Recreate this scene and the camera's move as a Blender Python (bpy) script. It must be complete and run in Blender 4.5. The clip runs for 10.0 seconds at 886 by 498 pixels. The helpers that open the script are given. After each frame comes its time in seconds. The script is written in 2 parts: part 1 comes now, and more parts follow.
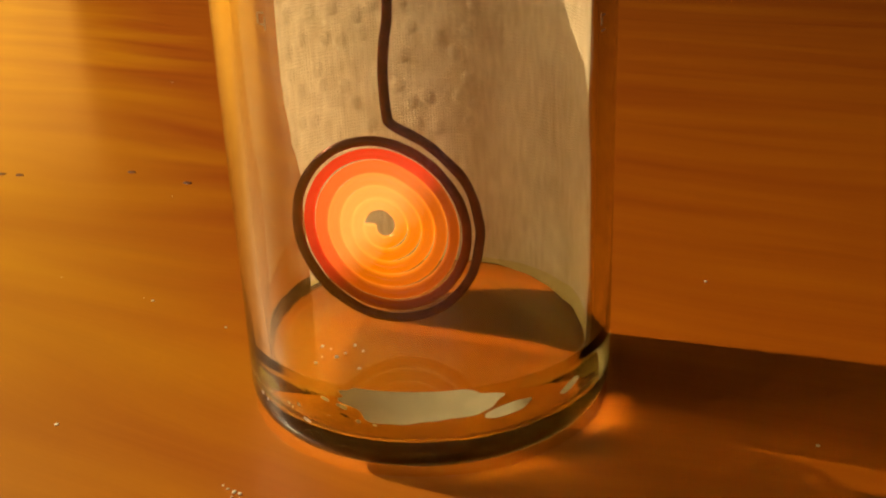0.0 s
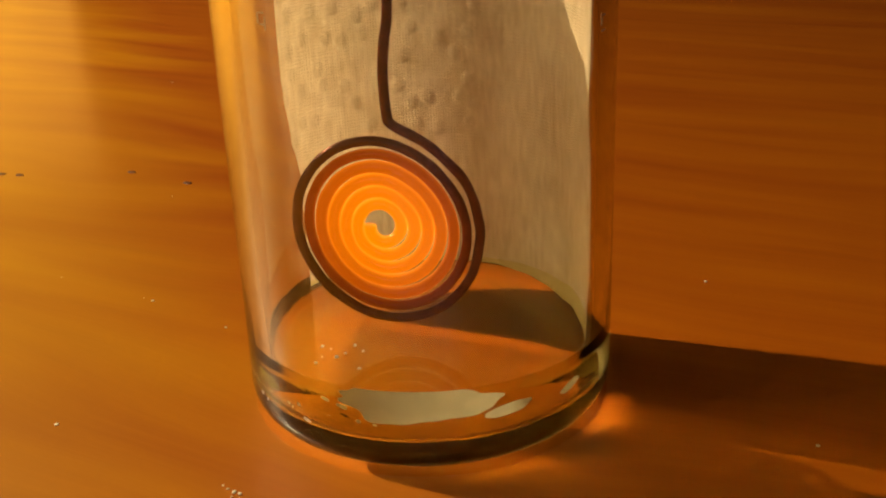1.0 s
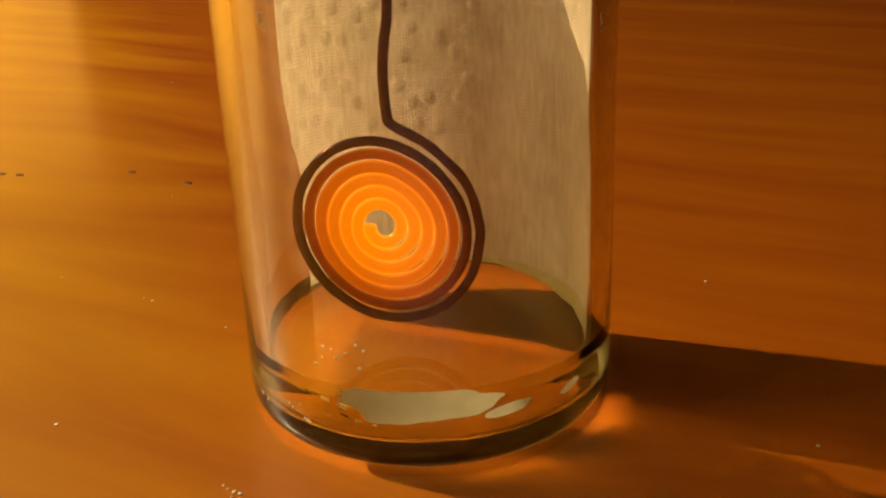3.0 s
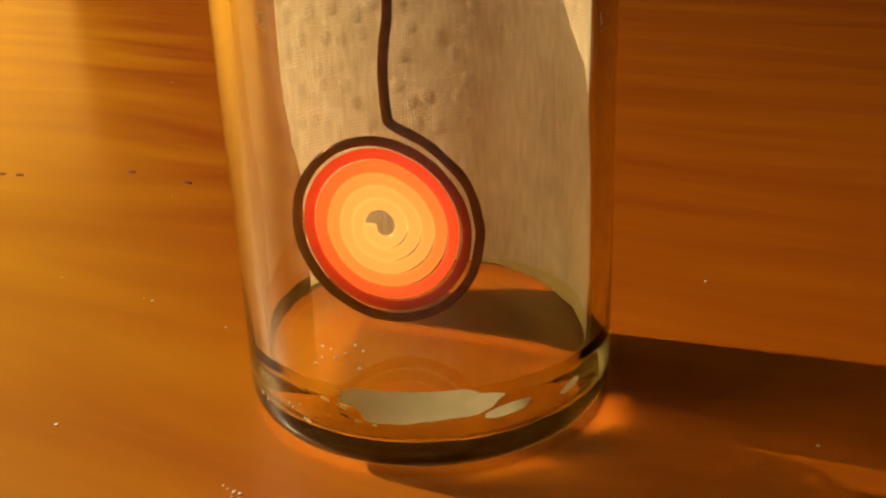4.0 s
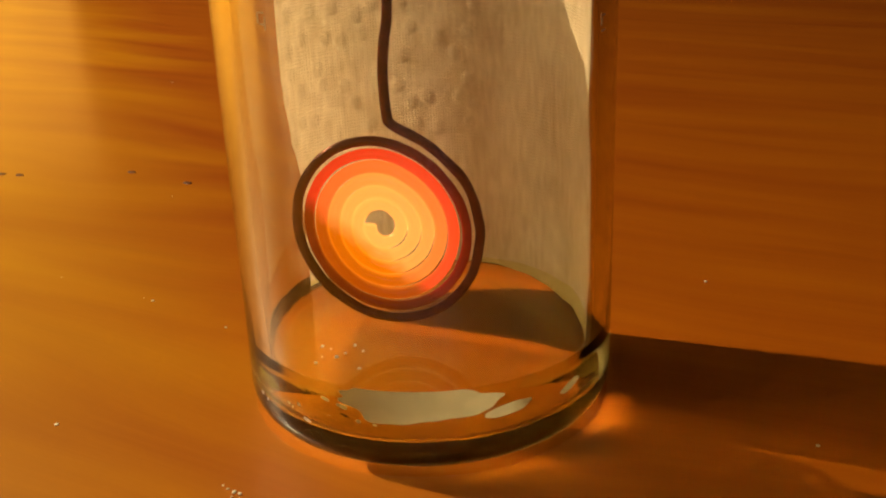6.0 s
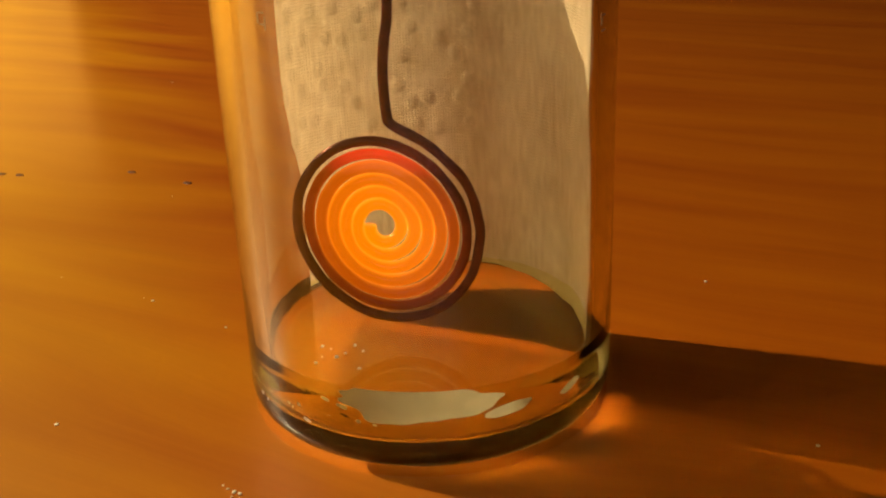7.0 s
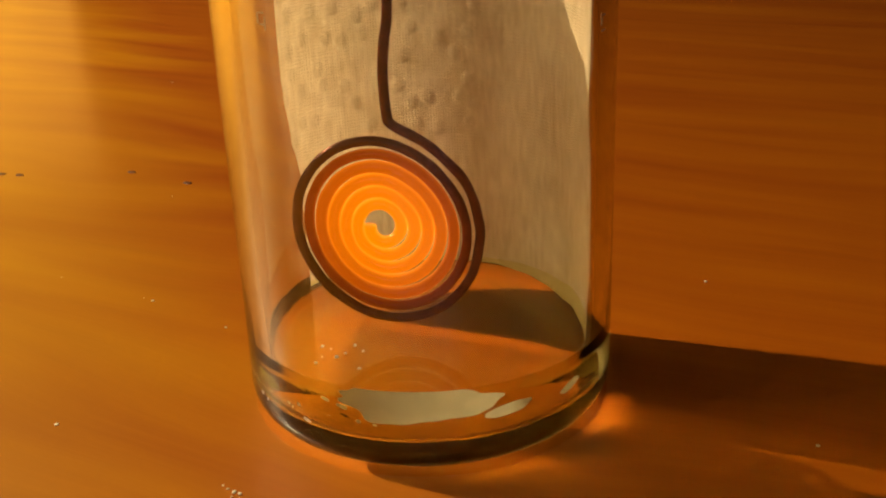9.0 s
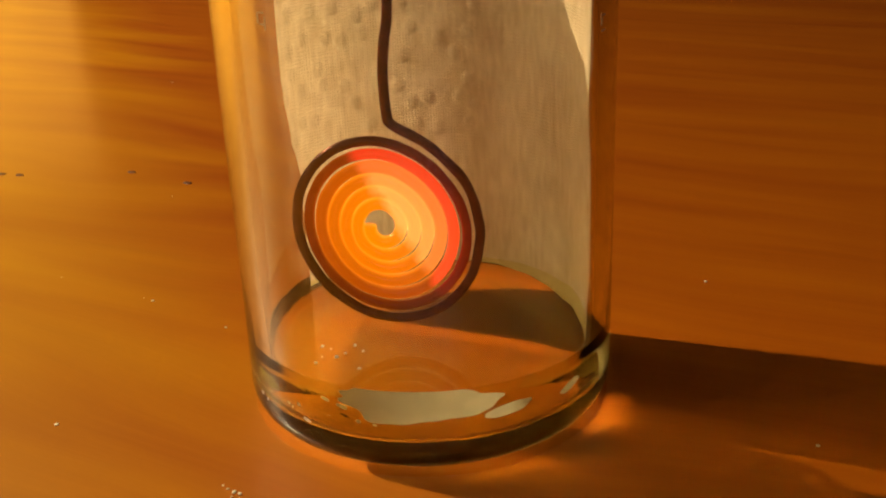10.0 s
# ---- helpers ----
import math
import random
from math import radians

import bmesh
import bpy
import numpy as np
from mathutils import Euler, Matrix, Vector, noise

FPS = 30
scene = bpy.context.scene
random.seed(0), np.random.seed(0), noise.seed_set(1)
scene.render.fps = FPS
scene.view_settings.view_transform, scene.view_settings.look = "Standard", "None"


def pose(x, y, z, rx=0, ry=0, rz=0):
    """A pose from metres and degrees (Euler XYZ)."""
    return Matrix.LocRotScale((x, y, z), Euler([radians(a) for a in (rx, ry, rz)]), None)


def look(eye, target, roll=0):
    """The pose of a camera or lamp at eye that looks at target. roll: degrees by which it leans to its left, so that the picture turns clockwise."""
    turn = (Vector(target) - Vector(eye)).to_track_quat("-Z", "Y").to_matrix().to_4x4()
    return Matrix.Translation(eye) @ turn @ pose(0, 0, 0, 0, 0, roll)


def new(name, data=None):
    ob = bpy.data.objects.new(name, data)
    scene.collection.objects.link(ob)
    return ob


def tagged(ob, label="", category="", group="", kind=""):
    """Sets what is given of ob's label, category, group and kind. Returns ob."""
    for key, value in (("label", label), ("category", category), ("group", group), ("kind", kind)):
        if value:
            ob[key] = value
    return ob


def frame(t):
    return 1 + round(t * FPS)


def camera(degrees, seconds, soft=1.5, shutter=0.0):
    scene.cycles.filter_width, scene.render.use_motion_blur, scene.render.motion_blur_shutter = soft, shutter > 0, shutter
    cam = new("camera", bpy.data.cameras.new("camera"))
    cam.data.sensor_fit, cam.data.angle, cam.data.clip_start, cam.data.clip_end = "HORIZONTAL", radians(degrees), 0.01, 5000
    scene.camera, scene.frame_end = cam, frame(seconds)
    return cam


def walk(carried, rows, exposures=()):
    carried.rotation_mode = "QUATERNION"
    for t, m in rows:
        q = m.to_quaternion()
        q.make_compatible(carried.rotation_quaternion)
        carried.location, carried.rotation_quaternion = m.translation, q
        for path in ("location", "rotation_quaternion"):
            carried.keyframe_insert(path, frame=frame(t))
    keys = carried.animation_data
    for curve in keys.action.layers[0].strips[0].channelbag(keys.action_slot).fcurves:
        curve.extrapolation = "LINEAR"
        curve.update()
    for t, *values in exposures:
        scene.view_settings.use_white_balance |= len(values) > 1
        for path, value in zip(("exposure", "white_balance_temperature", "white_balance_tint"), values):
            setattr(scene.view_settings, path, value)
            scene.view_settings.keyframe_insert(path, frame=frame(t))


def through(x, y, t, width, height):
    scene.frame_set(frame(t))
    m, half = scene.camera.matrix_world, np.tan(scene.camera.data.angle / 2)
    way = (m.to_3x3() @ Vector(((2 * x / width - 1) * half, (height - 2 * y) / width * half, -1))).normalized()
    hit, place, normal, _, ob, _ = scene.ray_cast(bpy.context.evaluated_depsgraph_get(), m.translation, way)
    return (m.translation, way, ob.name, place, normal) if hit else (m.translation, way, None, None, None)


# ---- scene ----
cam = camera(45, 10.0, soft=2.0)
EYE, AIM = (0.00333, -0.19340, 0.10790), (0.00333, 0.0, 0.0285)
walk(cam, [(0.0, look(EYE, AIM, -2.24)), (10.0, look(EYE, AIM, -2.24))], exposures=[(0.0, 0.0), (10.0, 0.0)])

# ---- light: one warm bare bulb beside the table, and a little dusk through an unseen window added behind the camera ----
world = bpy.data.worlds.new("dusk_sky")
scene.world = world
world.use_nodes = True
world.node_tree.nodes["Background"].inputs[0].default_value = (0.30, 0.35, 0.46, 1)
bulb = new("bulb_light", bpy.data.lights.new("bulb_light", "POINT"))
bulb.data.energy, bulb.data.shadow_soft_size, bulb.data.color = 47.5, 0.007, (1.0, 0.75, 0.41)
bulb.data.cycles.use_multiple_importance_sampling = False
bulb.location = (-0.67, 0.276, 0.60)


# ---- materials ----
class Mat:
    """A small helper to write node materials."""

    def __init__(self, name, **values):
        self.mat = bpy.data.materials.new(name)
        self.mat.use_nodes = True
        self.tree = self.mat.node_tree
        self.bsdf = self.tree.nodes["Principled BSDF"]
        self.out = self.tree.nodes["Material Output"]
        for key, value in values.items():
            self.bsdf.inputs[key.replace("_", " ")].default_value = value

    def node(self, kind, links=(), **values):
        n = self.tree.nodes.new(kind)
        for key, value in values.items():
            n.inputs[key.replace("_", " ")].default_value = value
        for slot, source in dict(links).items():
            self.tree.links.new(source, n.inputs[slot])
        return n

    def link(self, source, slot):
        self.tree.links.new(source, self.bsdf.inputs[slot])

    def coords(self, scale=(1, 1, 1), turn=0.0, which="Object"):
        tc = self.node("ShaderNodeTexCoord")
        rot = self.node("ShaderNodeMapping", {"Vector": tc.outputs[which]})
        rot.inputs["Rotation"].default_value = (0, 0, turn)
        mp = self.node("ShaderNodeMapping", {"Vector": rot.outputs[0]})
        mp.inputs["Scale"].default_value = scale
        return mp.outputs[0]

    def noise(self, vec, scale, detail=3.0, rough=0.5):
        return self.node("ShaderNodeTexNoise", {"Vector": vec}, Scale=scale, Detail=detail, Roughness=rough).outputs["Fac"]

    def ramp(self, fac, stops):
        r = self.node("ShaderNodeValToRGB", {"Fac": fac})
        els = r.color_ramp.elements
        while len(els) < len(stops):
            els.new(0.5)
        for el, (at, col) in zip(els, stops):
            el.position = at
            el.color = (*col, 1) if len(col) == 3 else col
        return r.outputs["Color"]

    def math(self, op, a, b=None, clamp=False):
        m = self.tree.nodes.new("ShaderNodeMath")
        m.operation, m.use_clamp = op, clamp
        for i, v in enumerate((a, b)):
            if v is None:
                continue
            if isinstance(v, (int, float)):
                m.inputs[i].default_value = v
            else:
                self.tree.links.new(v, m.inputs[i])
        return m.outputs[0]

    def mix(self, fac, a, b, blend="MIX"):
        m = self.tree.nodes.new("ShaderNodeMix")
        m.data_type, m.blend_type = "RGBA", blend
        for slot, v in ((0, fac), (6, a), (7, b)):
            if isinstance(v, (int, float)):
                m.inputs[slot].default_value = v
            elif isinstance(v, tuple):
                m.inputs[slot].default_value = (*v, 1)
            else:
                self.tree.links.new(v, m.inputs[slot])
        return m.outputs[2]

    def bump(self, height, strength=0.3, distance=0.001):
        b = self.node("ShaderNodeBump", {"Height": height}, Strength=strength, Distance=distance)
        self.link(b.outputs[0], "Normal")
        return b


def wood_material():
    m = Mat("varnished_pine", Roughness=0.42, Specular_IOR_Level=0.3)
    lean = radians(28)
    warp = m.noise(m.coords((3, 9, 9), lean), 4.0, 2.0)
    # the growth lines wander: shift them sideways by a slow noise
    tc = m.coords((1, 1, 1), lean)
    drift = m.node("ShaderNodeCombineXYZ")
    m.tree.links.new(m.math("MULTIPLY", m.math("SUBTRACT", m.noise(m.coords((5, 9, 9), lean), 1.0, 1.0), 0.5), 0.06), drift.inputs[1])
    wander = m.node("ShaderNodeVectorMath", {0: tc, 1: drift.outputs[0]}).outputs[0]

    def along(scale):
        return m.node("ShaderNodeMapping", {"Vector": wander}, Scale=scale).outputs[0]

    bands = m.noise(along((2.2, 15, 15)), 2.4, 2.0, 0.5)
    lines = m.noise(along((3.0, 52, 52)), 2.4, 3.0, 0.55)
    fine = m.noise(along((6, 160, 160)), 5.0, 4.0, 0.6)
    big = m.ramp(bands, [(0.24, (0.26, 0.048, 0.001)), (0.44, (0.315, 0.072, 0.001)), (0.56, (0.355, 0.090, 0.001)), (0.76, (0.42, 0.125, 0.001))])
    big = m.mix(0.28, big, m.ramp(lines, [(0.30, (0.20, 0.036, 0.001)), (0.48, (0.34, 0.080, 0.001)), (0.70, (0.45, 0.14, 0.001))]))
    col = m.mix(0.10, big, m.ramp(fine, [(0.35, (0.23, 0.055, 0.001)), (0.65, (0.45, 0.15, 0.003))]))
    col = m.mix(m.math("MULTIPLY", warp, 0.30), col, (0.30, 0.072, 0.001))
    # left side of the board yellowed in the colour, as the brighter light there
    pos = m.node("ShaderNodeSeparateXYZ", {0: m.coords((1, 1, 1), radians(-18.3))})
    lit_side = m.math("MULTIPLY", m.math("SUBTRACT", m.math("ADD", m.math("MULTIPLY", bands, 0.10), -0.058), pos.outputs[0]), 10.0, clamp=True)
    col = m.mix(m.math("MULTIPLY", lit_side, 0.8), col, m.mix(bands, (0.44, 0.185, 0.001), (0.60, 0.300, 0.001)))
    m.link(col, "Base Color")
    m.bsdf.inputs["Coat Weight"].default_value = 0.6
    m.link(m.ramp(m.noise(m.coords((20, 60, 60), radians(16)), 3.0), [(0.3, (0.15,) * 3), (0.7, (0.22,) * 3)]), "Coat Roughness")
    m.bump(fine, 0.10, 0.0003)
    return m.mat


def glass_material():
    m = Mat("clear_glass", Base_Color=(0.94, 0.92, 0.78, 1), Roughness=0.0, IOR=1.5)
    m.bsdf.inputs["Transmission Weight"].default_value = 1.0
    # slow waves of the drawn wall, and the rough, scuffed foot
    high = m.node("ShaderNodeSeparateXYZ", {0: m.coords()}).outputs[2]
    foot = m.math("MULTIPLY", m.math("SUBTRACT", 0.0095, high), 260.0, clamp=True)
    scuff = m.math("MULTIPLY", m.math("MULTIPLY", m.noise(m.coords((240, 240, 700)), 1.0, 3.0, 0.6), foot), 1.1)
    m.bump(m.math("ADD", m.noise(m.coords((90, 90, 14)), 1.0, 2.0), scuff), 0.16, 0.0006)
    return m.mat


def liquid_material(name, colour):
    m = Mat(name, Base_Color=colour, Roughness=0.0, IOR=1.36)
    m.bsdf.inputs["Transmission Weight"].default_value = 1.0
    return m.mat


def sheen_material(name="painted_reflection", pale=0.74, through=0.7):
    m = Mat(name, Roughness=0.35)
    n = m.noise(m.coords(), 420.0, 4.0, 0.6)
    col = m.ramp(n, [(0.3, (pale * 0.72, pale * 0.73, pale * 1.02)), (0.7, (pale * 0.94, pale * 0.95, min(1.0, pale * 1.32)))])
    m.link(col, "Base Color")
    trans = m.node("ShaderNodeBsdfTranslucent")
    m.tree.links.new(col, trans.inputs["Color"])
    both = m.node("ShaderNodeMixShader", {1: m.bsdf.outputs[0], 2: trans.outputs[0]})
    both.inputs[0].default_value = through
    m.tree.links.new(both.outputs[0], m.out.inputs["Surface"])
    return m.mat


def plain(name, col, rough=0.6, metal=0.0, vary=0.15, scale=40.0):
    m = Mat(name, Roughness=rough, Metallic=metal)
    n = m.noise(m.coords(), scale, 4.0)
    lo, hi = [tuple(c * k for c in col) for k in (1 - vary, 1 + vary)]
    m.link(m.ramp(n, [(0.3, lo), (0.7, hi)]), "Base Color")
    m.bump(n, 0.15, 0.0005)
    return m.mat


def paper_material():
    m = Mat("damp_paper_towel", Roughness=0.7)
    uv = m.coords((1, 1, 1), 0, "UV")
    blot = m.noise(uv, 70.0, 4.0, 0.6)
    streak = m.noise(m.coords((900, 180, 1), 0, "UV"), 1.0, 3.0, 0.6)
    warpv = m.node("ShaderNodeTexWave", {"Vector": uv}, Scale=560.0, Distortion=2.5, Detail=1.0).outputs["Fac"]
    weft = m.node("ShaderNodeTexWave", {"Vector": m.coords((1, 1, 1), radians(90), "UV")}, Scale=430.0, Distortion=2.5, Detail=1.0).outputs["Fac"]
    cross = m.math("MULTIPLY", m.math("ADD", warpv, weft), 0.28)
    fibre = m.noise(m.coords((2600, 1300, 1), 0, "UV"), 1.0, 2.0, 0.7)
    col = m.ramp(blot, [(0.38, (0.74, 0.62, 0.46)), (0.6, (0.94, 0.84, 0.71))])
    col = m.mix(0.42, col, m.ramp(streak, [(0.35, (0.60, 0.47, 0.33)), (0.65, (0.96, 0.86, 0.74))]))
    # dimples are darkened in the colour too, as the shade in their hollows
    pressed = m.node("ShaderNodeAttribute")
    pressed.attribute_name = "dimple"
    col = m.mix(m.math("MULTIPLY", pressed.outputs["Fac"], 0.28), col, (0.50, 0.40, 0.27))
    # pale flecks paint the sheen of the fibres into the colour
    speck = m.ramp(m.noise(m.coords((2200, 700, 1), 0, "UV"), 1.0, 2.0), [(0.62, (0, 0, 0)), (0.74, (1, 1, 1))])
    col = m.mix(m.math("MULTIPLY", speck, 0.85), col, (0.97, 0.95, 0.91))
    m.link(col, "Base Color")
    m.bump(m.math("ADD", m.math("ADD", streak, cross), fibre), 0.9, 0.0003)
    trans = m.node("ShaderNodeBsdfTranslucent")
    m.tree.links.new(col, trans.inputs["Color"])
    both = m.node("ShaderNodeMixShader", {1: m.bsdf.outputs[0], 2: trans.outputs[0]})
    both.inputs[0].default_value = 0.25
    m.tree.links.new(both.outputs[0], m.out.inputs["Surface"])
    return m.mat


def hot_copper_material(front):
    """Oxidised copper whose inner turns glow; the side of the heat front on which a spot lies decides between dull and full heat."""
    m = Mat("oxidised_glowing_copper", Roughness=0.26, Metallic=0.75, Specular_IOR_Level=0.9)
    n = m.noise(m.coords(), 700.0, 4.0)
    m.link(m.ramp(n, [(0.35, (0.13, 0.042, 0.038)), (0.7, (0.26, 0.10, 0.10))]), "Base Color")
    turns = m.node("ShaderNodeAttribute")
    turns.attribute_name = "turn"
    side = m.node("ShaderNodeAttribute")
    side.attribute_name = "groove"
    tc = m.node("ShaderNodeTexCoord")
    tc.object = front
    xyz = m.node("ShaderNodeSeparateXYZ", {0: tc.outputs["Object"]})
    soft = m.math("ADD", m.math("MULTIPLY", m.math("ABSOLUTE", xyz.outputs[2]), 0.1), 0.0006)
    wob = m.math("MULTIPLY", m.math("SUBTRACT", m.noise(m.coords(), 260.0, 2.0), 0.5), 0.003)
    mask = m.math("ADD", m.math("DIVIDE", m.math("ADD", xyz.outputs[0], wob), soft), 0.5, clamp=True)
    t = turns.outputs["Fac"]
    dull = m.ramp(t, [(0.0, (1.0, 0.24, 0.0)), (0.35, (0.86, 0.17, 0.0)), (0.60, (0.46, 0.07, 0.0)), (0.76, (0.13, 0.012, 0.0)), (0.84, (0, 0, 0))])
    rim = m.ramp(t, [(0.0, (1.0, 0.36, 0.02)), (0.45, (1.0, 0.28, 0.01)), (0.70, (0.5, 0.12, 0.01)), (0.80, (0.06, 0.01, 0.0)), (0.86, (0, 0, 0))])
    dull = m.mix(side.outputs["Fac"], dull, rim)
    full = m.ramp(t, [(0.0, (1.15, 0.48, 0.10)), (0.34, (1.1, 0.41, 0.078)), (0.52, (1.0, 0.23, 0.036)), (0.66, (1.0, 0.08, 0.016)), (0.75, (0.72, 0.03, 0.008)), (0.80, (0.13, 0.005, 0.001)), (0.88, (0, 0, 0))])
    m.link(m.mix(mask, dull, full), "Emission Color")
    m.bsdf.inputs["Emission Strength"].default_value = 1.22
    m.bump(n, 0.2, 0.0002)
    return m.mat


WOOD = wood_material()
GLASS = glass_material()
LIQUID = liquid_material("clear_solvent", (0.90, 0.87, 0.36, 1))
WATER = liquid_material("clear_water", (0.98, 0.88, 0.74, 1))
TOWEL_REFLECTION = sheen_material()
PAPER = paper_material()
WALL = plain("warm_wall_paint", (0.07, 0.04, 0.02), 0.85, scale=6.0)
REFLECTOR = plain("pale_reflector_paint", (0.56, 0.40, 0.10), 0.8, scale=6.0)
PALE = plain("beige_wall_paint", (0.45, 0.34, 0.17), 0.85, scale=6.0)
CEIL = plain("ceiling_paint", (0.10, 0.07, 0.045), 0.9, scale=6.0)
FLOOR = plain("floor_boards", (0.22, 0.12, 0.06), 0.5, scale=8.0)
CRUMB = plain("pale_crumbs", (0.8, 0.74, 0.6), 0.4)
DENT = plain("dark_dent", (0.10, 0.03, 0.01), 0.6)
MARK = plain("worn_print", (0.62, 0.50, 0.32), 0.6)
# white colour that paints the sparkle on bubbles and glass
GLINT = sheen_material("painted_glint", 0.96, 0.5)
GLINT.node_tree.nodes["Principled BSDF"].inputs["Roughness"].default_value = 0.12


# ---- mesh helpers ----
def mesh_of(name, bm, material, smooth=True):
    me = bpy.data.meshes.new(name)
    bm.to_mesh(me)
    bm.free()
    me.materials.append(material)
    if smooth:
        for p in me.polygons:
            p.use_smooth = True
    return me


def part(name, bm, material, parent=None, label="", smooth=True):
    ob = new(name, mesh_of(name, bm, material, smooth))
    ob.parent = parent
    return tagged(ob, label)


def box(bm, lo, hi, bevel=0.0):
    r = bmesh.ops.create_cube(bm, size=1.0)
    for v in r["verts"]:
        v.co = Vector([lo[i] + (v.co[i] + 0.5) * (hi[i] - lo[i]) for i in range(3)])
    if bevel:
        edges = {e for v in r["verts"] for e in v.link_edges}
        bmesh.ops.bevel(bm, geom=list(edges), offset=bevel, segments=2, affect="EDGES")
    return bm


def boxes(*pairs, bevel=0.0):
    bm = bmesh.new()
    for lo, hi in pairs:
        box(bm, lo, hi, bevel)
    return bm


def lathe(profile, steps=256, closed=True):
    """A solid of revolution about z from (radius, height) pairs; a radius of zero makes a pole."""
    bm = bmesh.new()
    rings = []
    for r, z in profile:
        if r < 1e-7:
            rings.append([bm.verts.new((0, 0, z))])
        else:
            rings.append([bm.verts.new((r * math.cos(a), r * math.sin(a), z)) for a in (2 * math.pi * i / steps for i in range(steps))])
    for a, b in zip(rings, rings[1:]):
        for i in range(steps):
            j = (i + 1) % steps
            if len(a) == 1:
                bm.faces.new((a[0], b[j], b[i]))
            elif len(b) == 1:
                bm.faces.new((a[i], a[j], b[0]))
            else:
                bm.faces.new((a[i], a[j], b[j], b[i]))
    bmesh.ops.recalc_face_normals(bm, faces=bm.faces)
    return bm


def arc(cr, cz, rr, rz, a0, a1, n):
    return [(cr + rr * math.cos(radians(a0 + (a1 - a0) * i / n)), cz + rz * math.sin(radians(a0 + (a1 - a0) * i / n))) for i in range(n + 1)]


# ---- the room: plain walls, floor, ceiling ----
X0, X1, Y0, Y1, Z0, Z1, TH = -1.3, 2.4, -2.0, 2.6, -0.75, 1.75, 0.15
REFLECTOR_X, REFLECTOR_Y = -0.35, 0.88


def structure(name, bm, material, label):
    return tagged(part(name, bm, material, None, smooth=False), label, "setting", kind="structure")


structure("floor", boxes(((X0 - TH, Y0 - TH, Z0 - 0.1), (X1 + TH, Y1 + TH, Z0))), FLOOR, "dark wooden floor under the table")
structure("ceiling", boxes(((X0 - TH, Y0 - TH, Z1), (X1 + TH, Y1 + TH, Z1 + 0.1))), CEIL, "plain off-white painted ceiling")
structure("wall_west", boxes(((X0 - TH, Y0, Z0), (X0, Y1, Z1))), WALL, "warm plain painted wall")
# unseen low wall, added so that the varnish mirrors a pale band
structure("wall_reflector", boxes(((X0, REFLECTOR_Y, Z0), (REFLECTOR_X, REFLECTOR_Y + TH, 0.225)), bevel=0.004), REFLECTOR, "unseen low pale wall added to be mirrored in the table varnish")
structure("wall_north", boxes(((X0 - TH, Y1, Z0), (X1 + TH, Y1 + TH, Z1))), WALL, "warm plain painted wall")
structure("wall_east", boxes(((X1, Y0, Z0), (X1 + TH, Y1, Z1))), WALL, "warm plain painted wall")
WX0, WX1, WZ0, WZ1 = -0.7, 0.7, 0.35, 1.35
structure("wall_south", boxes(((X0 - TH, Y0 - TH, Z0), (WX0, Y0, Z1)), ((WX1, Y0 - TH, Z0), (X1 + TH, Y0, Z1)),
                              ((WX0, Y0 - TH, Z0), (WX1, Y0, WZ0)), ((WX0, Y0 - TH, WZ1), (WX1, Y0, Z1))), PALE, "warm plain painted wall with a window opening")


# out of view, added for a cool sheen on the wire and glass
def window():
    root = tagged(new("added_window"), "unseen white-framed window added behind the camera, with dusk outside", "window", kind="structure")
    white = plain("white_frame_paint", (0.75, 0.73, 0.68), 0.5)
    y0, y1, w = Y0 - 0.09, Y0 - 0.03, 0.05
    xm = (WX0 + WX1) / 2
    for lo, hi in (((WX0, y0, WZ0), (WX0 + w, y1, WZ1)), ((WX1 - w, y0, WZ0), (WX1, y1, WZ1)), ((WX0 + w, y0, WZ0), (WX1 - w, y1, WZ0 + w)),
                   ((WX0 + w, y0, WZ1 - w), (WX1 - w, y1, WZ1)), ((xm - w / 2, y0, WZ0 + w), (xm + w / 2, y1, WZ1 - w))):
        part("window_frame", boxes((lo, hi), bevel=0.004), white, root, smooth=False)
    part("window_sill", boxes(((WX0 - 0.03, Y0 + 0.001, WZ0 - 0.03), (WX1 + 0.03, Y0 + 0.09, WZ0 - 0.003)), bevel=0.004), white, root, smooth=False)


window()


# ---- the table ----
def table():
    root = tagged(new("table"), "orange-brown varnished pine table with fine grain", "table")
    root.location = (0, 0, 0)
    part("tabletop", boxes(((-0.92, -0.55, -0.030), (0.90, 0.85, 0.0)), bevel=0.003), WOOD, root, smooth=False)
    for x in (-0.84, 0.82):
        for y in (-0.47, 0.77):
            part("leg", boxes(((x - 0.03, y - 0.03, Z0), (x + 0.03, y + 0.03, -0.030)), bevel=0.004), WOOD, root, smooth=False)
    return root


table()


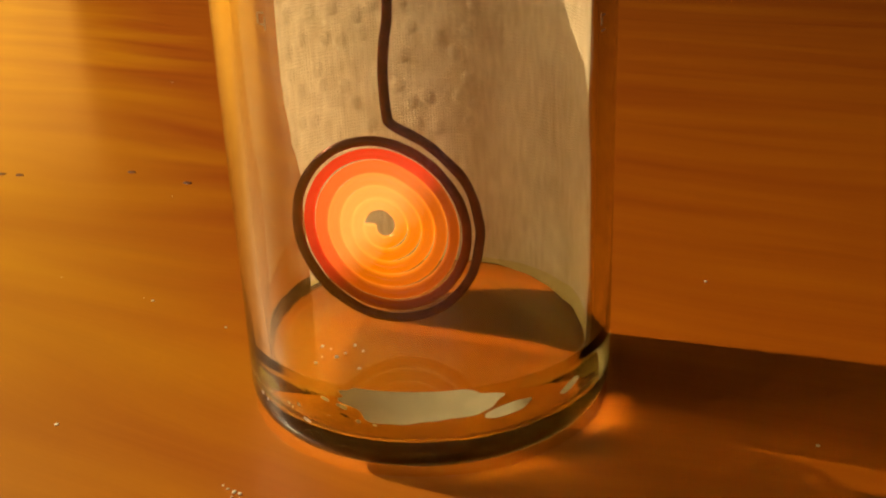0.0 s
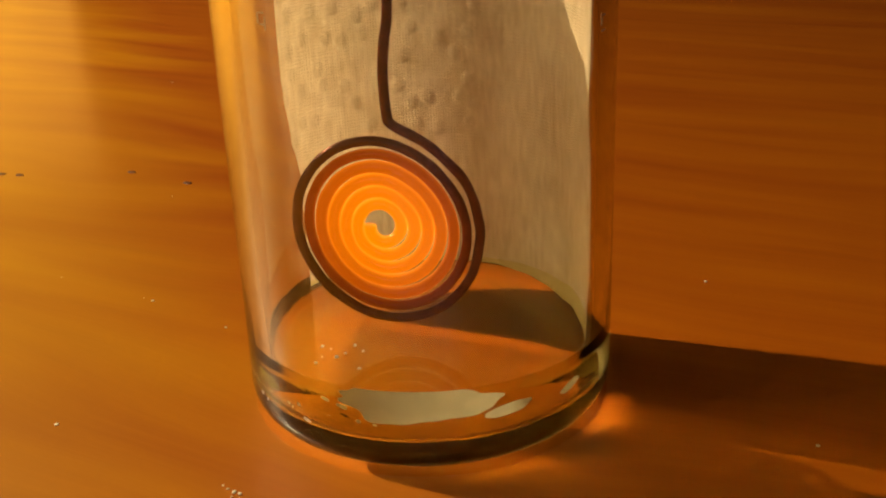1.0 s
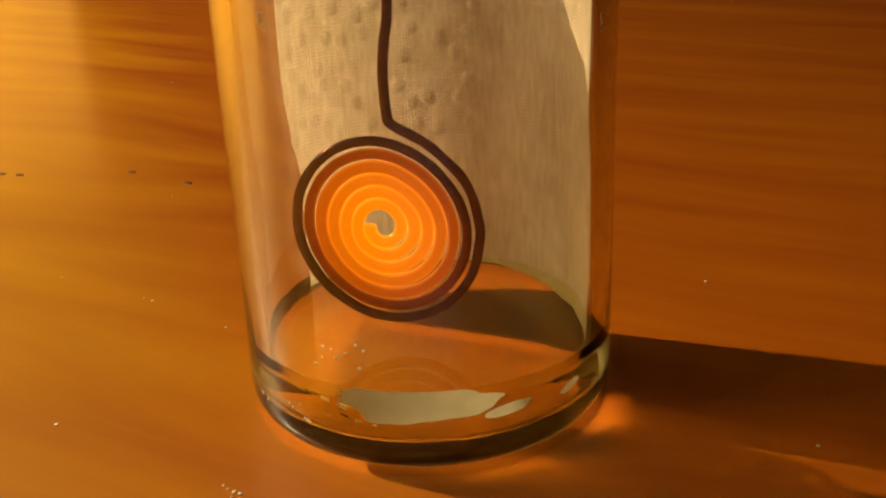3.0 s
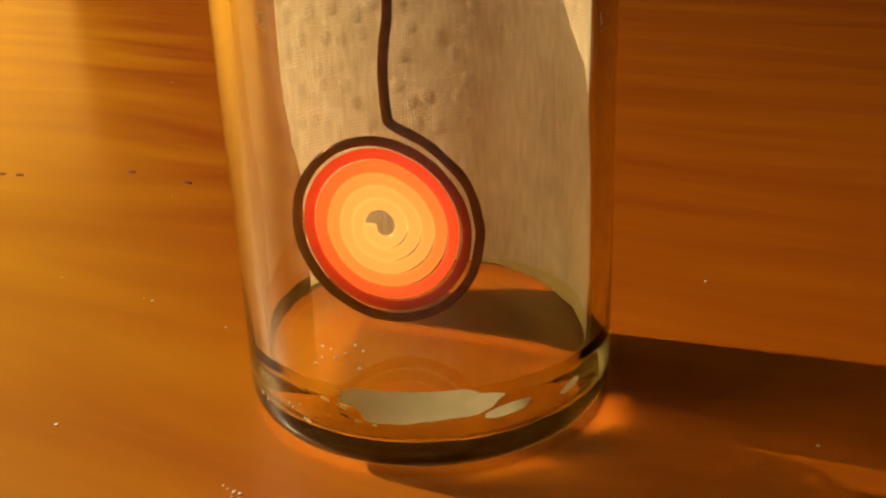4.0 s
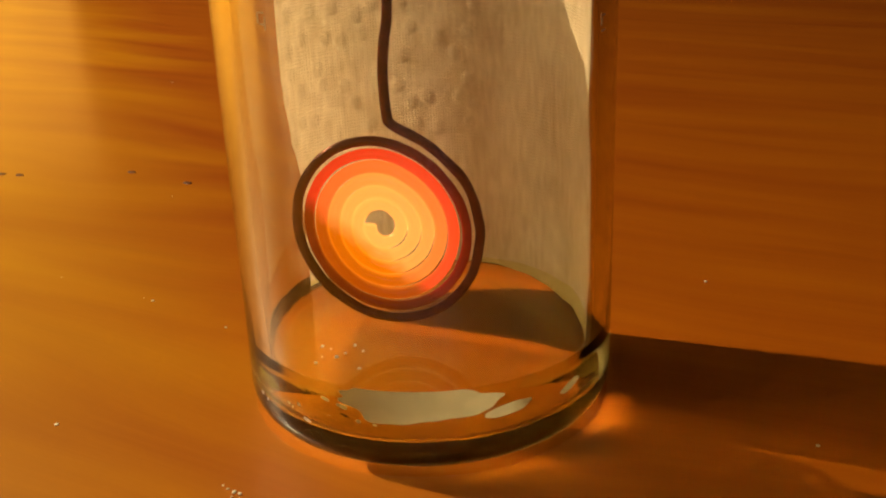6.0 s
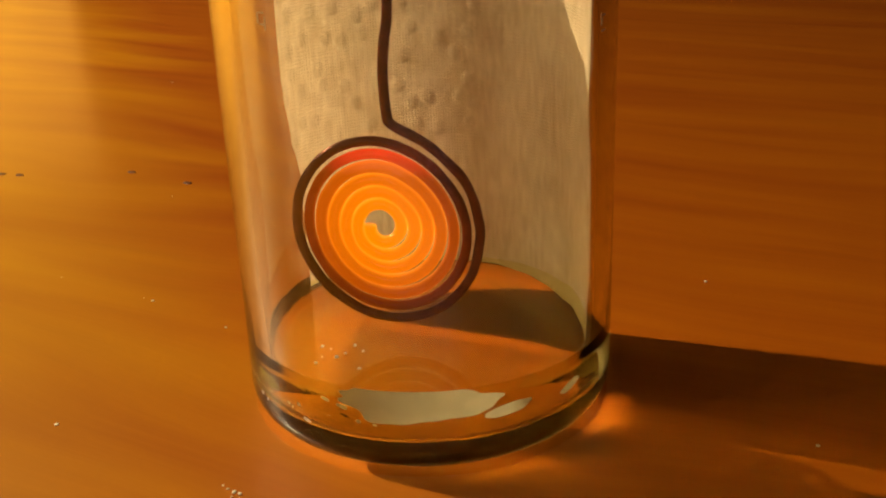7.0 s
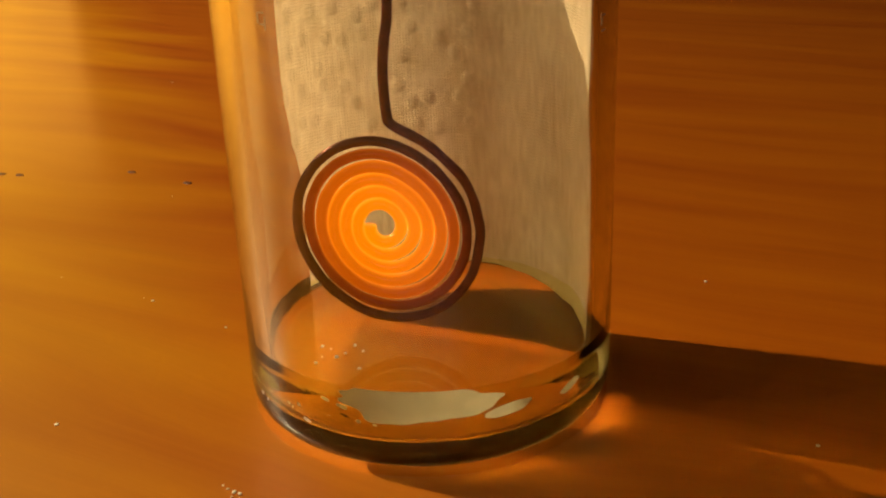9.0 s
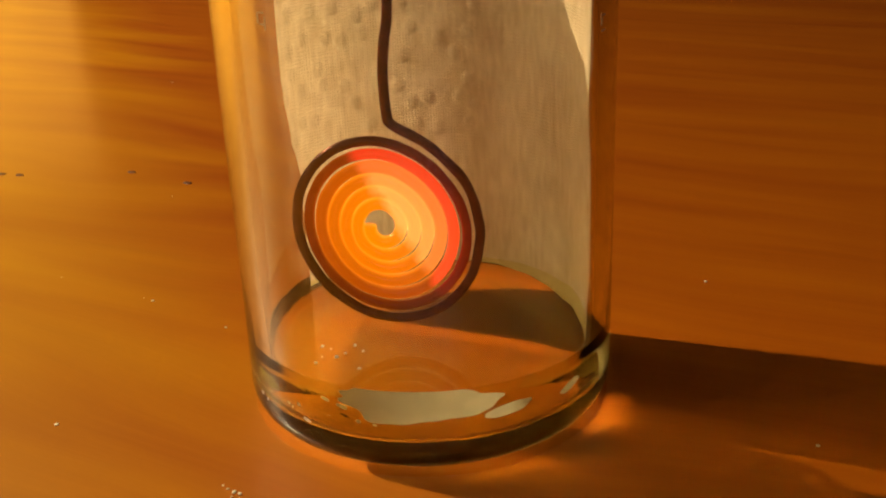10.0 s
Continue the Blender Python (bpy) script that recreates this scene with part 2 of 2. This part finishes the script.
# ---- the bare bulb that lights the room, on its pendant flex ----
def pendant_lamp():
    m = Mat("frosted_lit_bulb", Roughness=0.5)
    m.bsdf.inputs["Emission Color"].default_value = (1.0, 0.75, 0.41, 1)
    m.bsdf.inputs["Emission Strength"].default_value = 60.0
    root = tagged(new("pendant_lamp"), "lit frosted bare bulb hanging on a thin flex", "lamp")
    root.location = bulb.location
    globe = part("bulb", lathe([(0.0, -0.020)] + arc(0.0, 0.0, 0.020, 0.020, -80, 50, 12) + [(0.010, 0.024), (0.0095, 0.032), (0.0, 0.032)], 32), m.mat, root)
    globe.visible_shadow = False
    holder = plain("black_bakelite", (0.03, 0.025, 0.02), 0.4)
    part("socket", lathe([(0.0, 0.0325), (0.015, 0.0325), (0.016, 0.036), (0.015, 0.070), (0.006, 0.078), (0.0, 0.078)], 32), holder, root)
    part("flex", lathe([(0.0, 0.0785), (0.003, 0.0785), (0.003, Z1 - bulb.location.z), (0.0, Z1 - bulb.location.z)], 12), holder, root)


pendant_lamp()

# ---- the glass beaker and the liquid in it ----
R, TALL, RI = 0.036, 0.128, 0.0325
FLOOR_Z, LEVEL, BOTTOM = 0.0050, 0.0158, 0.0003


def beaker():
    split = LEVEL + 0.0006
    low = [(0.0, BOTTOM), (0.020, BOTTOM), (R - 0.0052, BOTTOM)] + arc(R - 0.0046, BOTTOM + 0.0057, 0.0046, 0.0057, -82, 0, 14) + [(R, split)]
    high = [(R, 0.03), (R, 0.08), (R, 0.112), (R, TALL - 0.004)] + arc(R + 0.0002, TALL - 0.0018, 0.0016, 0.0018, -60, 160, 10)
    high += [(RI, TALL - 0.006), (RI, 0.08), (RI, 0.03)] + arc(RI - 0.0035, FLOOR_Z + 0.0035, 0.0035, 0.0035, 0, -90, 10) + [(0.012, FLOOR_Z), (0.0, FLOOR_Z)]
    root = tagged(new("beaker"), "clear thick-walled glass beaker standing on the wooden table", "beaker")
    whole = lathe(low + high, 512)
    whole.normal_update()
    normal_at = {tuple(round(c, 6) for c in v.co): v.normal.copy() for v in whole.verts}
    for side in (0, 1, 2):
        bm = whole.copy()
        gone = []
        for f in bm.faces:
            c = f.calc_center_median()
            rad = math.hypot(c.x, c.y)
            outside = rad > R - 0.0004 or c.z < rad * 0.9 - 0.0262
            along, across = c.x * 0.925 - c.y * 0.38, c.x * 0.38 + c.y * 0.925
            column = int(math.atan2(c.y, c.x) / (2 * math.pi) * 512 + 1024)
            # the wall away from the bulb throws a shadow; of the wall that faces it, every second strip does, joined at the top
            inside = across > -0.006 and RI - 0.0005 < rad <= R - 0.0004 and c.z > FLOOR_Z + 0.003
            away = along > 0 and across < 0.0275 and (outside or inside or c.z > TALL - 0.0045)
            # this stretch is kept from casting shadow, adding a light streak on the table
            away = away and not (outside and split < c.z < 0.08 and -0.013 < across < -0.003)
            facing = along <= 0 and across < 0.002 and outside and split < c.z < TALL - 0.004 and (column % 2 or c.z > 0.112)
            kind = 0 if c.z < BOTTOM + 0.0001 else 2 if away or facing else 1
            if kind != side:
                gone.append(f)
        bmesh.ops.delete(bm, geom=gone, context="FACES")
        normals = [normal_at[tuple(round(c, 6) for c in v.co)] for v in bm.verts]
        ob = part("wall" if side else "base", bm, GLASS, root)
        ob.data.normals_split_custom_set_from_vertices(normals)
        ob.visible_shadow = side == 2
    whole.free()
    return root


def wet_film():
    top = BOTTOM + 0.0002
    core = [(0.0, -0.0002), (0.0236, -0.0002)] + arc(0.0236, 0.00015, 0.0004, 0.00035, -90, 90, 6) + [(0.012, top), (0.0, top)]
    bm = lathe(core)
    # the part that has crept out round the foot of the beaker
    ring = [(0.0322, -0.0002), (0.0353, -0.0002)] + arc(0.0353, 0.00005, 0.0003, 0.00025, -90, 90, 6) + [(0.0343, 0.00045), (0.0332, 0.00070), (0.0322, 0.00035), (0.0322, -0.0002)]
    rim = lathe(ring)
    bmesh.ops.remove_doubles(rim, verts=rim.verts, dist=1e-6)
    bmesh.ops.recalc_face_normals(rim, faces=rim.faces)
    spare = bpy.data.meshes.new("wet_rim")
    rim.to_mesh(spare)
    rim.free()
    bm.from_mesh(spare)
    bpy.data.meshes.remove(spare)
    ob = part("wet_film", bm, WATER)
    ob.visible_shadow = False
    return tagged(ob, "thin wet film between the beaker and table", "wet film", kind="stuff")


def liquid():
    e = 0.00006
    prof = [(0.0, FLOOR_Z - e), (0.012, FLOOR_Z - e)] + arc(RI - 0.0035, FLOOR_Z + 0.0035, 0.0035 + e, 0.0035 + e, -90, 0, 10)
    prof += [(RI + e, LEVEL + 0.0004)] + [(RI + e - 0.0007 * k / 8, LEVEL + 0.0004 * (1 - k / 8) ** 2.2) for k in range(1, 9)] + [(0.015, LEVEL), (0.0, LEVEL)]
    ob = part("liquid", lathe(prof), LIQUID)
    ob.visible_shadow = False
    return tagged(ob, "clear shallow pool of solvent in the beaker", "liquid")


glass_beaker = beaker()
liquid()
wet_film()

# ---- the paper lining the back of the beaker ----
PR = 0.0312


def paper_sheet():
    bm = bmesh.new()
    uvl = bm.loops.layers.uv.new("UVMap")
    dent = bm.verts.layers.float.new("dimple")
    nu, nv = 220, 260
    grid = []
    rng = random.Random(5)
    dim = [(-0.032 + 0.0052 * i + 0.0026 * (j % 2) + rng.uniform(-0.0012, 0.0012), 0.046 + 0.0050 * j + rng.uniform(-0.0012, 0.0012)) for j in range(14) for i in range(9) if rng.random() < 0.7]
    for j in range(nv + 1):
        v = j / nv
        row = []
        for i in range(nu + 1):
            u = i / nu
            # the bottom edge just dips into the liquid at the back and deeper at one side
            z0 = 0.0128 - 0.0070 * min(1, max(0, (u - 0.50) / 0.28)) + 0.0005 * noise.noise((u * 14, 3.0, 0.0))
            z = z0 + v * (0.1030 - z0)
            a0 = -56.0 - 7.0 * min(1, max(0, (z - 0.04) / 0.02))
            a1 = 98.0 + 15.0 * min(1, max(0, (0.060 - z) / 0.045))
            a = radians(a0 + (a1 - a0) * u)
            r = PR + 0.00018 * noise.noise((a * 9, z * 120, 1.0)) - 0.0004
            s = a * PR
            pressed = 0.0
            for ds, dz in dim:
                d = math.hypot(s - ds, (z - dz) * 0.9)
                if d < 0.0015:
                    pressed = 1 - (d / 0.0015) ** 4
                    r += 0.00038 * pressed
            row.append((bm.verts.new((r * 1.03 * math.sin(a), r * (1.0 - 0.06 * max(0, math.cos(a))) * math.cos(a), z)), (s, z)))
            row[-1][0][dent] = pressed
        grid.append(row)
    for j in range(nv):
        for i in range(nu):
            q = (grid[j][i], grid[j][i + 1], grid[j + 1][i + 1], grid[j + 1][i])
            f = bm.faces.new([p[0] for p in q])
            for loop, p in zip(f.loops, q):
                loop[uvl].uv = p[1]
    ob = part("paper_towel", bm, PAPER)
    return tagged(ob, "damp off-white embossed paper towel curled inside the beaker", "paper towel")


paper_sheet()

# ---- the copper wire with its spiral ----
COIL = Vector((-0.00681, -0.012, 0.03929))
PX = 0.0001024         # wire layout unit
WIRE_R = 0.00117
front = new("heat_front")


def spiral_point(n):
    """n turns out from the inner end; the turns run clockwise inwards."""
    phi = radians(270) - 2 * math.pi * n
    c, s = math.cos(phi), math.sin(phi)
    r = 22 - 3 * c - 6 * s + n * (21.8 - 0.9 * c + 0.7 * s)
    r += 1.9 * n * math.cos(2 * phi + math.pi / 2)
    return Vector((r * s * PX * 0.99 + 0.0001, 0, r * c * PX / 0.924 - 0.0001))


LEAD = [(0.01680, -0.00417), (0.01659, 0.00044), (0.01546, 0.00515), (0.01330, 0.00935), (0.00887, 0.01413), (0.00560, 0.01653), (0.00310, 0.01802), (0.00168, 0.01915),
        (0.00136, 0.02060), (0.00114, 0.02369), (0.00111, 0.02813), (0.00158, 0.03296), (0.00232, 0.03768), (0.00240, 0.046)]


def wire_path():
    pts = [(spiral_point(i / 72), i / 72) for i in range(0, int(6.42 * 72))]
    last = pts[-1][0]
    plan = LEAD
    lead = [last] + [Vector((x, -0.0012 * min(1, z / 0.01), z)) for x, z in plan]
    lead += [Vector((0.0012, y, z)) for y, z in ((-0.001, 0.060), (-0.001, 0.080), (-0.004, 0.0875), (-0.010, 0.0905), (-0.020, 0.0910), (-0.0258, 0.0885), (-0.0272, 0.082))]
    for k in range(len(lead) - 1):
        p0 = lead[k - 1] if k else pts[-6][0]
        p1, p2 = lead[k], lead[k + 1]
        p3 = lead[min(k + 2, len(lead) - 1)]
        for i in range(1, 9):
            t = i / 8
            q = 0.5 * ((2 * p1) + (p2 - p0) * t + (2 * p0 - 5 * p1 + 4 * p2 - p3) * t * t + (3 * p1 - p0 - 3 * p2 + p3) * t ** 3)
            pts.append((q, 6.42 + (k + t) * 0.05))
    return pts


def copper_wire():
    bm = bmesh.new()
    turn = bm.verts.layers.float.new("turn")
    groove = bm.verts.layers.float.new("groove")
    path = wire_path()
    seg = 14
    rings = []
    for i, (p, n) in enumerate(path):
        a, b = path[max(0, i - 1)][0], path[min(len(path) - 1, i + 1)][0]
        t = (b - a).normalized()
        up = Vector((0, -1, 0)) if abs(t.y) < 0.8 else Vector((0, 0, 1))
        side = t.cross(up).normalized()
        up = side.cross(t)
        ring = []
        rad = WIRE_R * (1 - 0.22 * min(1, max(0, n - 4.0))) * (1 + 0.03 * noise.noise(p * 500))
        for k in range(seg):
            w = 2 * math.pi * k / seg
            v = bm.verts.new(p + side * math.cos(w) * rad + up * math.sin(w) * rad)
            v[turn] = min(1.0, n / 6.6)
            v[groove] = max(0.0, (abs(math.cos(w)) - 0.80) / 0.20)
            ring.append(v)
        rings.append(ring)
    for a, b in zip(rings, rings[1:]):
        for k in range(seg):
            bm.faces.new((a[k], a[(k + 1) % seg], b[(k + 1) % seg], b[k]))
    for ring in (rings[0], rings[-1]):
        bm.faces.new(ring)
    bmesh.ops.recalc_face_normals(bm, faces=bm.faces)
    ob = part("copper_wire", bm, hot_copper_material(front))
    ob.location = COIL
    return tagged(ob, "thick dark copper wire with a glowing orange flat spiral end", "wire")


wire = copper_wire()
front.parent = wire


# ---- bubbles, and reflections and glints painted as patches, in and under the beaker ----
def stain(turn, z, wide, high, seed, lean=0.0, rough=1.0, material=None):
    """A thin patch on the inside of the wall, turned about the beaker's axis from straight ahead; mostly painted
    reflections and glints.
    """
    bm = bmesh.new()
    d = RI - 0.0001
    rings = []
    for g in (1.0, 0.75, 0.5, 0.25):
        ring = []
        for i in range(72):
            a = 2 * math.pi * i / 72
            k = 1 + rough * 0.36 * noise.noise((math.cos(a) * 1.5 + seed, math.sin(a) * 1.5, seed * 1.7)) + rough * 0.12 * noise.noise((math.cos(a) * 4, math.sin(a) * 4, seed))
            u = wide * k * g * math.cos(a)
            ang = radians(turn) + u / RI
            ring.append(bm.verts.new((d * math.sin(ang), -d * math.cos(ang), min(z + high * k * g * math.sin(a) + lean * u, LEVEL + 0.0003))))
        rings.append(ring)
    for outer, inner in zip(rings, rings[1:]):
        for i in range(72):
            bm.faces.new((outer[i], outer[(i + 1) % 72], inner[(i + 1) % 72], inner[i]))
    bm.faces.new(rings[-1])
    bmesh.ops.recalc_face_normals(bm, faces=bm.faces)
    ob = part("reflection_patch", bm, material or TOWEL_REFLECTION)
    ob.visible_shadow = False
    return tagged(ob, "greyish-white painted reflection of the paper on the glass below the liquid line", "stain", group="patches inside the beaker")


# pale patches paint the towel's reflection in the beaker's base
stain(-4.5, 0.0134, 0.0130, 0.0036, 3)
stain(24.0, 0.0106, 0.0044, 0.0011, 21.3, 0.10, 0.35)
stain(48.0, 0.0104, 0.0026, 0.0008, 12.4, 0.25, 0.35)


def beads(name, places, size, material, label, category, squash=1.0, seed=2):
    rng = random.Random(seed)
    bm = bmesh.new()
    for x, y, z in places:
        r = size * rng.uniform(0.6, 1.4)
        made = bmesh.ops.create_icosphere(bm, subdivisions=2, radius=r)
        turn = rng.uniform(0, 6.3)
        sx, sy = rng.uniform(0.7, 1.5), rng.uniform(0.7, 1.2)
        for v in made["verts"]:
            c = v.co
            q = Vector((c.x * sx, c.y * sy, c.z * squash))
            q = Matrix.Rotation(turn, 3, "Z") @ q
            v.co = q + Vector((x, y, z + r * squash * 0.8))
    ob = part(name, bm, material)
    return tagged(ob, label, category, kind="stuff")


surface = [(-0.0196, -0.0139), (-0.0137, -0.0139), (-0.0120, -0.0163), (-0.0200, -0.0200), (-0.0166, -0.0182), (-0.0192, -0.0178), (-0.0152, -0.0168), (-0.0180, -0.0150), (-0.0122, -0.0228)]
beads("bubbles", [(x, y, LEVEL - 0.0002) for x, y in surface], 0.00027, GLINT, "tiny bright bubbles floating on the clear liquid", "bubbles")
# small white flecks paint the bulb's glints on the glass
for turn, z, wide, high in ((-65.5, 0.0066, 0.0005, 0.0003), (-61.7, 0.0062, 0.0003, 0.0002), (-48.6, 0.0088, 0.0003, 0.0002), (-47.0, 0.0084, 0.0002, 0.0002), (-44.0, 0.0095, 0.0004, 0.0003),
                            (-33.0, 0.0126, 0.0010, 0.0003), (-27.3, 0.0119, 0.0011, 0.0004), (-22.0, 0.0095, 0.0005, 0.0003), (-16.8, 0.0092, 0.0004, 0.0002), (-40.8, 0.0069, 0.0009, 0.0003)):
    glint = stain(turn, z, wide, high, turn, -0.2, 0.8, GLINT)
    glint.name = "droplet"
    tagged(glint, "tiny painted glint on the glass below the liquid line", "droplet", "droplets inside the beaker")

speck = stain(-26.4, 0.0102, 0.0008, 0.00035, 7.7, -0.3, 1.6, plain("dark_soot", (0.03, 0.015, 0.008), 0.7))
speck.name = "soot_speck"
tagged(speck, "tiny black soot speck on the glass below the liquid line", "speck", "specks inside the beaker")

# ---- crumbs and dents on the table ----
CRUMBS = [(0.0665, 0.0420), (-0.0952, 0.0604), (-0.0471, 0.0272), (0.0691, -0.0305), (-0.0357, -0.0366), (-0.0344, -0.0377), (-0.0367, -0.0355), (-0.0346, -0.0390), (-0.0333, -0.0383), (-0.1142, 0.2771), (-0.0731, -0.0128), (-0.0703, 0.0453), (-0.0677, 0.0434), (-0.0799, 0.1210), (0.0210, 0.2100)]
beads("crumbs", [(x, y, -0.00004) for x, y in CRUMBS], 0.00032, CRUMB, "tiny pale crumbs and dust scattered on the table", "crumbs", 0.5, seed=6)
DENTS = [(-0.0778, 0.1338), (-0.0993, 0.1475), (-0.1372, 0.1492), (-0.1440, 0.1512)]


def dents():
    bm = bmesh.new()
    for k, (x, y) in enumerate(DENTS):
        made = bmesh.ops.create_icosphere(bm, subdivisions=2, radius=1.0)
        for v in made["verts"]:
            c = v.co
            w = 1 + 0.5 * noise.noise((c.x * 2 + k, c.y * 2, c.z))
            v.co = Vector((x + c.x * 0.0016 * w, y + c.y * 0.0014 * w - c.x * 0.0007, c.z * 0.00012))
    return tagged(part("dents", bm, DENT), "small dark dents in the varnished tabletop", "dents", kind="stuff")


dents()


# ---- worn white graduation print on the glass ----
def print_mark(turn, z, wide, high):
    bm = bmesh.new()
    n = 6
    rows = []
    for k in range(n + 1):
        a = radians(turn) + (k / n - 0.5) * wide / R
        rows.append([bm.verts.new(((R + d) * math.sin(a), (R + d) * math.cos(a), z + h)) for d, h in ((0.00002, 0), (0.00002, high), (0.00008, high), (0.00008, 0))])
    for a, b in zip(rows, rows[1:]):
        for k in range(4):
            bm.faces.new((a[k], b[k], b[(k + 1) % 4], a[(k + 1) % 4]))
    bm.faces.new(rows[0])
    bm.faces.new(rows[-1][::-1])
    bmesh.ops.recalc_face_normals(bm, faces=bm.faces)
    part("print_mark", bm, MARK, glass_beaker, "worn pale graduation print", smooth=False)


for turn, z, wide, high in ((220, 0.0782, 0.0011, 0.0003), (220, 0.0800, 0.0011, 0.0003), (219, 0.0774, 0.0003, 0.0022), (221.4, 0.0784, 0.0003, 0.0018),
                            (121, 0.0760, 0.0015, 0.0003), (121, 0.0735, 0.0015, 0.0003), (122, 0.0745, 0.0003, 0.002)):
    print_mark(turn, z, wide, high)


# ---- what moves: the heat front sweeps over the spiral ----
def motions():
    # seconds, way towards the hot side (x right, y down), distance from the centre, softness, all in layout units
    table_rows = [
        (0.0, (-0.7, -0.7), -5, 60), (0.1, (-0.8, -0.6), 0, 40), (0.3, (-0.85, -0.5), 5, 40), (0.4, (-0.6, -0.8), 12, 70), (0.5, (-0.3, -0.95), 50, 70),
        (0.6, (0.1, -1.0), 70, 60), (0.8, (0.9, -0.45), 92, 40), (1.0, (0.9, -0.45), 170, 40), (1.1, (0.9, -0.45), 170, 40), (1.2, (0.7, -0.7), -120, 80),
        (1.3, (0.6, -0.8), -200, 80), (2.0, (0.5, -0.85), -190, 60), (2.1, (0.45, -0.9), -90, 70), (2.2, (0.3, -0.95), -60, 80), (2.3, (0.0, -1.0), -10, 110),
        (2.4, (0.15, -1.0), 60, 110), (2.5, (0.2, -1.0), 165, 80), (2.7, (0.2, -1.0), 180, 80), (3.3, (0.0, -1.0), 150, 80), (3.7, (-0.3, -0.95), -50, 80),
        (3.8, (-0.4, -0.9), -85, 80), (3.9, (-0.4, -0.9), -180, 60), (4.4, (-0.7, -0.7), -170, 40), (4.5, (-0.7, -0.7), -95, 40), (4.6, (-0.4, -0.9), -170, 40),
        (5.0, (0.3, -0.95), -180, 50), (5.1, (0.4, -0.9), -95, 70), (5.2, (0.4, -0.9), -40, 100), (5.3, (0.6, -0.8), 62, 70), (5.4, (0.72, -0.69), 45, 50),
        (5.5, (0.68, -0.73), -20, 18), (5.6, (0.66, -0.75), -12, 20), (5.7, (0.72, -0.69), 0, 14), (6.1, (0.6, -0.8), -60, 40), (6.5, (0.3, -0.95), 0, 60),
        (6.8, (0.15, -1.0), 62, 60), (6.9, (0.1, -1.0), 85, 50), (7.0, (0.1, -1.0), 115, 50), (7.1, (0.2, -1.0), 160, 50), (7.9, (0.6, -0.8), 165, 50),
        (8.0, (0.65, -0.75), 112, 40), (8.1, (0.6, -0.8), -130, 90), (8.2, (0.5, -0.85), -190, 80), (8.5, (0.3, -0.95), -85, 100), (8.6, (0.35, -0.95), -15, 120),
        (8.7, (0.4, -0.9), 75, 110), (8.8, (0.6, -0.8), 150, 60), (9.0, (1.0, -0.05), 155, 14), (9.1, (1.0, 0.0), 112, 10), (9.2, (1.0, 0.0), 86, 8),
        (9.3, (1.0, -0.05), 76, 8), (9.4, (0.92, -0.38), 58, 14), (9.5, (0.85, -0.5), 38, 12), (9.6, (0.85, -0.5), 70, 16), (9.7, (1.0, -0.1), 48, 12),
        (9.8, (0.93, -0.35), 22, 12), (9.9, (0.87, -0.48), 12, 12), (10.0, (0.88, -0.47), 18, 18)]
    rows = []
    for t, (dx, dy), off, soft in table_rows:
        d = Vector((dx, 0, -dy)).normalized()
        depth = max(0.0, (soft * PX - 0.0006) / 0.1)
        # local x points to the hot side, local z along the spiral's axis
        z = Vector((0, 1, 0))
        y = z.cross(d)
        m = Matrix((d, y, z)).transposed().to_4x4()
        m.translation = d * off * PX + Vector((0, depth, 0))
        rows.append((t, m))
    walk(front, rows)


motions()
